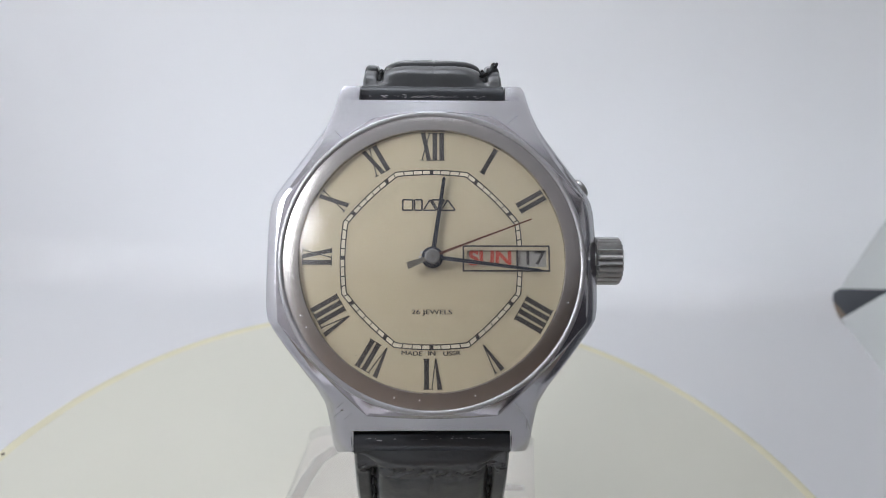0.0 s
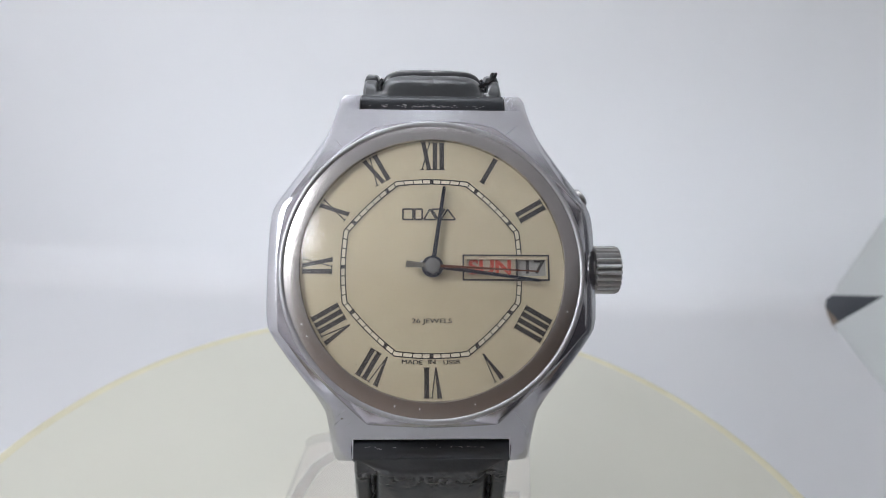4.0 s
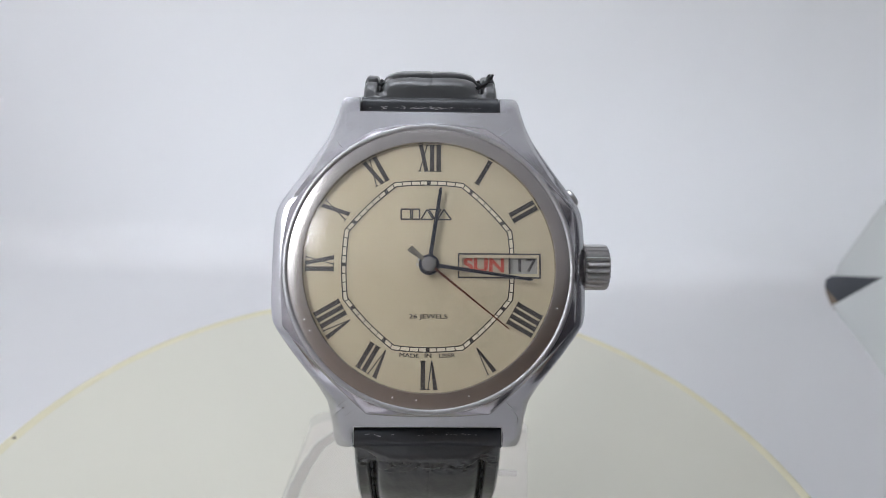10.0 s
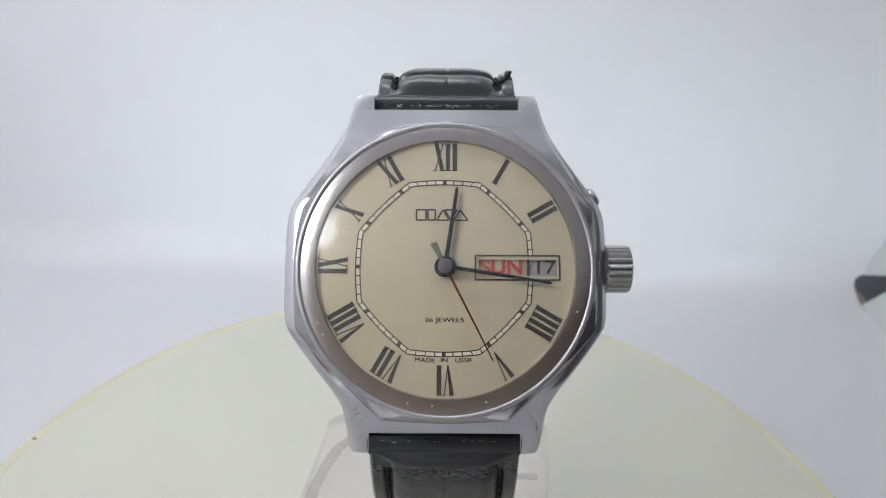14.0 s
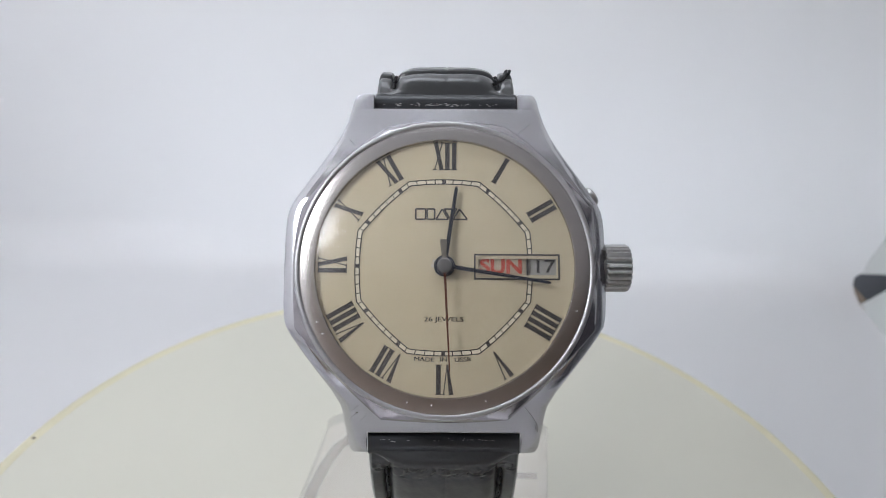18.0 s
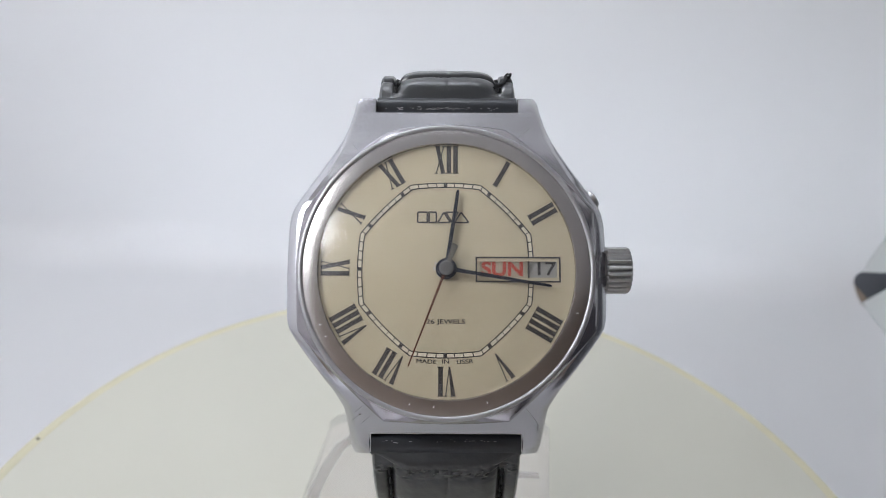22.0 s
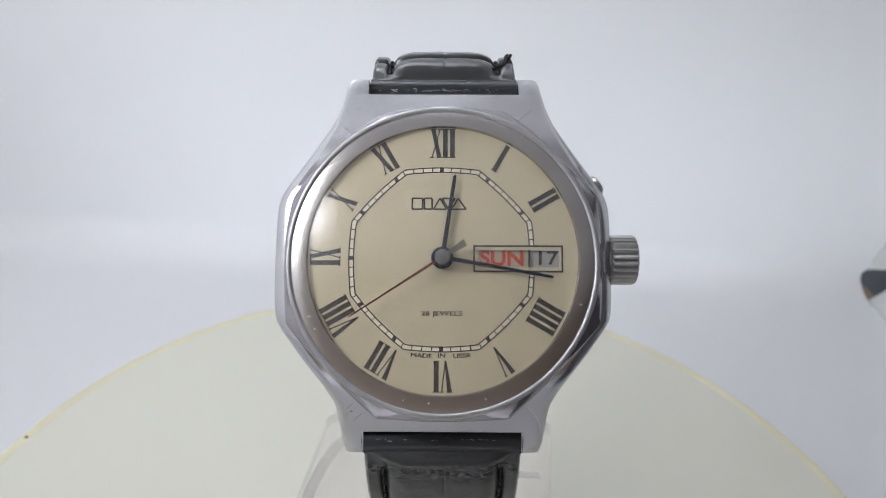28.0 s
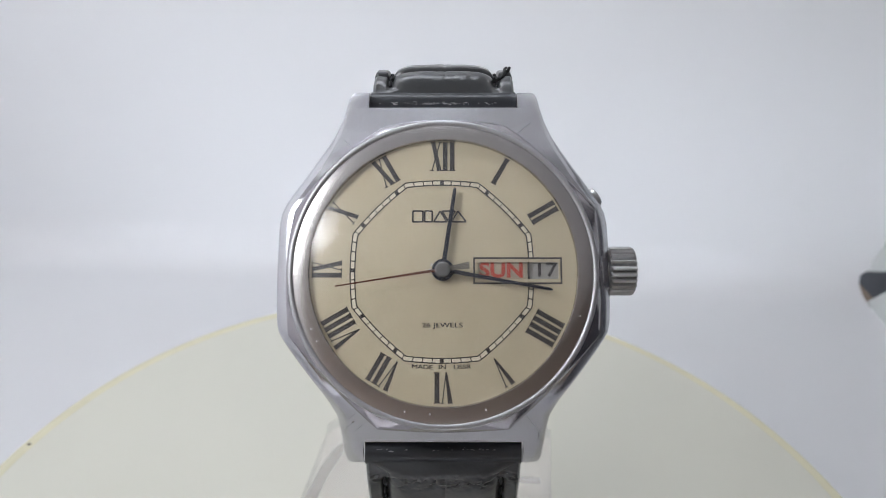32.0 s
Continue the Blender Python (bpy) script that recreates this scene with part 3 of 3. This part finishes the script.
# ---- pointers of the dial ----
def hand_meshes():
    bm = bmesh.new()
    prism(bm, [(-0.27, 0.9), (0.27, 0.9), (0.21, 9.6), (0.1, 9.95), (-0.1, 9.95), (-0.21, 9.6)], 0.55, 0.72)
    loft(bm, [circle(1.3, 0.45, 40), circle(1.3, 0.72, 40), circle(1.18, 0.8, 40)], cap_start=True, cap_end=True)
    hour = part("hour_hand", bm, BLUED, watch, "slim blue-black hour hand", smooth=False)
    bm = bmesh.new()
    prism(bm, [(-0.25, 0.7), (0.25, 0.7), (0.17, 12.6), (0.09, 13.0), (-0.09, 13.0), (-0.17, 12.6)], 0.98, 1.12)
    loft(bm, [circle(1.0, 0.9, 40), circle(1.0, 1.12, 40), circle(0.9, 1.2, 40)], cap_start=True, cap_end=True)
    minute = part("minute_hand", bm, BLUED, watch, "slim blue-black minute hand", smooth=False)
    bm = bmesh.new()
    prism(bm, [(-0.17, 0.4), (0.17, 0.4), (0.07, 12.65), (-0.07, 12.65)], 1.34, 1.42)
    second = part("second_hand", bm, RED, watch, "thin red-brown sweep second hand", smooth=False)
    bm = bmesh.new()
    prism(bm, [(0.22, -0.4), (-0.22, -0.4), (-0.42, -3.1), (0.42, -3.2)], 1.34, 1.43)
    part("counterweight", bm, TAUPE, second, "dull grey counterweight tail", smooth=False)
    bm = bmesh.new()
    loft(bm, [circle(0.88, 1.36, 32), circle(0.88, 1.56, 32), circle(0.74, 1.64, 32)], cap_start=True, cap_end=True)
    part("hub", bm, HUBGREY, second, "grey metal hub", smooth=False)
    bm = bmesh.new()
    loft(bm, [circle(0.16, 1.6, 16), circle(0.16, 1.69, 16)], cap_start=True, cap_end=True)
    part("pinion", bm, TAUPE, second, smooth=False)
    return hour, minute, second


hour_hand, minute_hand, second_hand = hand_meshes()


def small_marks():
    for x, y, r in ((-8.9, -11.6, 0.11), (6.9, 10.9, 0.07), (-3.1, -13.4, 0.06)):
        bm = bmesh.new()
        prism(bm, [(x + r * math.cos(k), y + 0.7 * r * math.sin(k)) for k in (0, 1, 2, 3, 4, 5)], 0.004, 0.03)
        part("speck", bm, TAUPE, dial, "tiny age spot", smooth=False)
    for x, y, z in ((-4.4, -16.4, 0.72), (-1.5, -16.7, 0.8), (4.9, -16.2, 0.74), (-14.6, -8.4, 0.85), (-15.3, -7.0, 0.83), (15.9, -5.5, 0.74)):
        bm = bmesh.new()
        bmesh.ops.create_icosphere(bm, subdivisions=1, radius=0.09, matrix=Matrix.Translation((x, y, z)))
        part("dust", bm, PAPER, watch, "grain of pale dust on the ring")
    bm = bmesh.new()
    prism(bm, [(-10.95, -17.75), (-10.7, -17.7), (-10.65, -17.95), (-10.9, -18.0)], case_top(-17.8) - 0.05, case_top(-17.8) + 0.02)
    part("pit", bm, SPECK, watch, "small dark pit in the plating", smooth=False)
    for x, y in ((-1.35, 0.42), (-1.42, -0.2)):
        bm = bmesh.new()
        box(bm, x - 0.16, x + 0.2, y - 0.14, y + 0.14, 0.5, 0.68)
        part("boss", bm, POLISH, hour_hand, "bright worn nub on the hand's boss", smooth=False)


small_marks()


def slot_edge():
    """The bright edge round the slot that takes the lower strap."""
    def at(x, y, up):
        return (x * (1 + sink(y) / 88), y - 0.07 * sink(y), case_top(y) + up)
    bm = bmesh.new()
    loft(bm, [[at(x, -20.32, -0.25), at(x, -20.34, -0.02), at(x, -20.27, 0.02), at(x, -20.2, -0.02)] for x in (-9.35, -3, 3, 9.35)], cap_start=True, cap_end=True)
    part("slot_edge", bm, BRIGHT, watch, "bright edge of the strap slot", smooth=False)
    for side in (-1, 1):
        bm = bmesh.new()
        loft(bm, [[at(side * 9.36, y, -0.25), at(side * 9.34, y, -0.02), at(side * 9.4, y, 0.02), at(side * 9.47, y, -0.02)]
                  for y in (-20.3, -21, -22, -22.7)], cap_start=True, cap_end=True)
        part("slot_edge", bm, BRIGHT, watch, "bright edge of the strap slot", smooth=False)


slot_edge()


def lug_scratch(line, half, label):
    bm = bmesh.new()
    for (xa, ya), (xb, yb) in zip(line, line[1:]):
        d = Vector((yb - ya, xa - xb)).normalized() * half
        quad = [(xa - d.x, ya - d.y), (xb - d.x, yb - d.y), (xb + d.x, yb + d.y), (xa + d.x, ya + d.y)]
        low, top = [[bm.verts.new((x * (1 + sink(y) / 88), y - 0.07 * sink(y), case_top(y) + h)) for x, y in quad] for h in (-0.1, 0.015)]
        bm.faces.new(top)
        for i in range(4):
            bm.faces.new((low[i], low[(i + 1) % 4], top[(i + 1) % 4], top[i]))
    part("scratch", bm, CROWN, watch, label, smooth=False)


lug_scratch([(9.89, -17.1), (10.9, -18.3), (11.5, -19.3), (11.55, -20.2)], 0.035, "fine dark crease across the lug")
lug_scratch([(9.1, 17.2), (10.0, 18.0), (10.8, 18.7)], 0.03, "fine dark crease across the lug")
lug_scratch([(-11.2, 15.2), (-12.2, 16.4)], 0.03, "fine dark crease across the lug")
for x, y in ((-11.6, -18.6), (-11.3, -17.6), (-10.4, -18.9)):
    lug_scratch([(x, y), (x + 0.9, y + 0.75)], 0.02, "hairline scratch in the plating")


# ---- strap ----
def strap(name, path, widths, label, crease=0.0, seams=(), ramp=1.7, channel=2.4, sewn=3.3, lip=0.0):
    """A padded leather strap along a path in the watch's y-z plane."""
    bm = bmesh.new()
    n = 84
    pts = []
    for (ya, za), (yb, zb) in zip(path, path[1:]):
        for k in range(24):
            pts.append((ya + (yb - ya) * k / 24, za + (zb - za) * k / 24))
    pts.append(path[-1])
    for _ in range(90):
        pts = [pts[0]] + [tuple((Vector(a) + 2 * Vector(b) + Vector(c)) / 4) for a, b, c in zip(pts, pts[1:], pts[2:])] + [pts[-1]]
    place = [0.0]
    for a, b in zip(pts, pts[1:]):
        place.append(place[-1] + (Vector(b) - Vector(a)).length)
    total = place[-1]

    def side_of(k):
        a, b = Vector(pts[max(0, k - 1)]), Vector(pts[min(len(pts) - 1, k + 1)])
        d = (b - a).normalized()
        out = Vector((d.y, -d.x))
        return d, (-out if out.dot(Vector((pts[k][0], pts[k][1] + 24))) < 0 else out)
    rings = []
    for k, (y, z) in enumerate(pts):
        d, out = side_of(k)
        s = place[k]
        half = widths[0] + (widths[1] - widths[0]) * min(1, s / 40)
        pad = min(1.0, max(0.0, (s - 0.3) / ramp)) * max(0.0, min(1.0, (total - s) / 15))
        pad = pad * pad * (3 - 2 * pad)
        seam = sum(0.34 * math.exp(-((s - c) / 0.2) ** 2) for c in seams) * pad
        step = 0.3 * min(1, max(0, (s - seams[0]) / 0.4)) if seams else 0
        ring = []
        for i in range(n + 1):
            u = -1 + 2 * i / n
            x = u * half
            edge = 1 - max(0, (abs(u) - 0.95) / 0.05) ** 2
            wide = 0.71 + 0.27 * (1 - min(1, max(0, (s - 0.3 * channel) / (0.6 * channel)))) ** 1.5
            hump = max(0.0, 1 - (abs(u) / wide) ** 5.0) ** 0.75 * 1.05
            groove = -0.6 * math.exp(-((abs(u) - 0.76) / 0.04) ** 2) * min(1, max(0, (s - channel) / (0.5 * channel))) - 0.09 * math.exp(-((u - 0.02) / 0.02) ** 2) * pad
            ridge = noise.noise(Vector((x * 1.7, s * 3.6 + 0.5 * x, 3.1))) * math.exp(-((s - 2.7) / 0.8) ** 2) * crease
            ridge -= max(0.0, 1 - 5 * abs(noise.noise(Vector((x * 0.7, s * 1.9 + 0.35 * x, 9.4))))) * math.exp(-((s - 2.8) / 0.75) ** 2) * crease
            t = 0.5 + 0.7 * edge + (1.0 * hump + groove + lip * min(1, max(0, (abs(u) - 0.78) / 0.03))) * pad + ridge * edge + 0.07 * noise.noise(Vector((x * 0.6, s * 0.6, 7))) - seam + step * pad
            ring.append((x, y + out.x * t, z + out.y * t))
        for i in range(n, -1, -21):
            u = -1 + 2 * i / n
            ring.append((u * half, y - out.x * 0.9, z - out.y * 0.9))
        rings.append(ring)
    loft(bm, rings, cap_start=True, cap_end=True)
    ob = part(name, bm, LEATHER, watch, label)
    bm = bmesh.new()
    bmesh.ops.create_icosphere(bm, subdivisions=1, radius=1, matrix=Matrix.Diagonal((0.28, 0.75, 0.36, 1)))
    first = part("stitch", bm, THREAD, ob, "black thread stitch")
    for side in (-1, 1):
        s = sewn
        while s < 40:
            k = max(i for i in range(len(place)) if place[i] <= s)
            y, z = pts[k]
            d, out = side_of(k)
            half = widths[0] + (widths[1] - widths[0]) * min(1, s / 40)
            m = Matrix(((1, 0, 0, side * half * 0.76 * MM), (0, d.x, out.x, (y + out.x * 1.05) * MM), (0, d.y, out.y, (z + out.y * 1.05) * MM), (0, 0, 0, 1)))
            if first is None:
                stitch = new("stitch", mesh)
                stitch.parent = ob
                tagged(stitch, "black thread stitch")
            else:
                stitch, mesh, first = first, first.data, None
            stitch.matrix_basis = m
            s += 1.45
    return ob


upper = strap("upper_strap", [(22.3, -5.4), (24.85, -6.5), (26.65, -9.2), (27.4, -13.5), (26.8, -21), (22, -34), (12, -44), (-2, -48)],
                                      (9.2, 8.0), "black embossed leather strap, padded and stitched, with a loose thread", seams=(3.6, 12.5, 18.5, 24.5), ramp=2.4, channel=1.5, sewn=2.4, lip=0.35)
lower = strap("lower_strap", [(-21.85, -7.6), (-24.15, -8.4), (-28.1, -11.5), (-31, -17), (-31.5, -24), (-28, -35), (-17, -45), (-2, -48.5)],
      (9.6, 8.4), "black embossed leather strap, padded and creased", crease=0.21)
for y0, z0, wide in ((22.3, -5.4, 9.28), (-21.85, -7.6, 9.55)):
    bm = bmesh.new()
    rings = [[(x, y0 + 1.45 * math.cos(2 * math.pi * k / 20), z0 + 1.45 * math.sin(2 * math.pi * k / 20)) for k in range(20)]
             for x in (-wide, 0.2 - wide, wide - 0.2, wide)]
    loft(bm, rings, cap_start=True, cap_end=True)
    part("strap_loop", bm, CRACKED, watch, "black leather loop over the spring bar")


def glint_flecks(strap_part, y0, z0, low, count, seed):
    """Pale flecks that paint the glints on the cracked leather along the fold of the strap's end."""
    rnd = random.Random(seed)
    bm = bmesh.new()
    for _ in range(count):
        x = rnd.gauss(-1.0, 4.4)
        if abs(x) > 8.4:
            continue
        y = y0 + low + rnd.gauss(0, 0.09)
        z = z0 + math.sqrt(max(0.1, 1.45 ** 2 - (y - y0) ** 2)) + 0.01
        w, h = rnd.uniform(0.06, 0.32), rnd.uniform(0.02, 0.07)
        n = 6
        pts = [(x + w * math.cos(2 * math.pi * k / n) * rnd.uniform(0.6, 1), y + h * math.sin(2 * math.pi * k / n) * rnd.uniform(0.5, 1)) for k in range(n)]
        prism(bm, pts, z - 0.05, z + 0.015)
    part("glint_flecks", bm, GLINT, strap_part, "pale flecks painted as glints on the cracked leather", smooth=False)


glint_flecks(upper, 22.3, -5.4, -0.45, 60, 5)
glint_flecks(lower, -21.85, -7.6, 0.45, 20, 8)


def loose_thread():
    bm = bmesh.new()
    strands = [[(6.6, 26.2, -6.8), (7.5, 26.6, -6.7), (8.1, 27.2, -7.2), (8.5, 27.9, -7.9), (8.9, 28.4, -8.2)],
               [(7.9, 26.9, -7.0), (8.3, 27.8, -7.6), (8.4, 28.5, -8.1), (8.6, 28.8, -8.3)],
               [(8.4, 28.0, -7.9), (8.8, 28.2, -7.9), (9.0, 28.7, -8.1)]]
    strands = [[(x - 0.3, y - 1.05, z + 1.5) for x, y, z in pts] for pts in strands]
    for pts in strands:
        rings = []
        for k, p in enumerate(pts):
            r = 0.26 - 0.02 * k
            rings.append([(p[0] + r * math.cos(2 * math.pi * i / 8), p[1] + 0.6 * r * math.sin(2 * math.pi * i / 8),
                           p[2] + 0.8 * r * math.sin(2 * math.pi * i / 8)) for i in range(8)])
        loft(bm, rings, cap_start=True, cap_end=True)
    part("loose_thread", bm, THREAD, upper, "frayed loose black thread end")


loose_thread()


# ---- what moves ----
def motions():
    # five beats a second: the hand rests, then jumps 1.2 degrees
    beats = []
    for k in range(160):
        turn = -(69.0 + 1.2 * k)
        beats.append((k * 0.2, pose(-0.05 * MM, -0.12 * MM, 0, 0, 0, turn)))
        beats.append((k * 0.2 + 4 / 30, pose(-0.05 * MM, -0.12 * MM, 0, 0, 0, turn)))
    beats.append((32.0, pose(-0.05 * MM, -0.12 * MM, 0, 0, 0, -(69.0 + 192.0))))
    walk(second_hand, beats)
    walk(minute_hand, [(t, pose(-0.05 * MM, -0.12 * MM, 0, 0, 0, -(97.2 + 0.1 * t))) for t in (0, 8, 16, 24, 32)])
    walk(hour_hand, [(t, pose(-0.05 * MM, -0.12 * MM, 0, 0, 0, -(8.2 + 0.1 * t / 12))) for t in (0, 16, 32)])


motions()
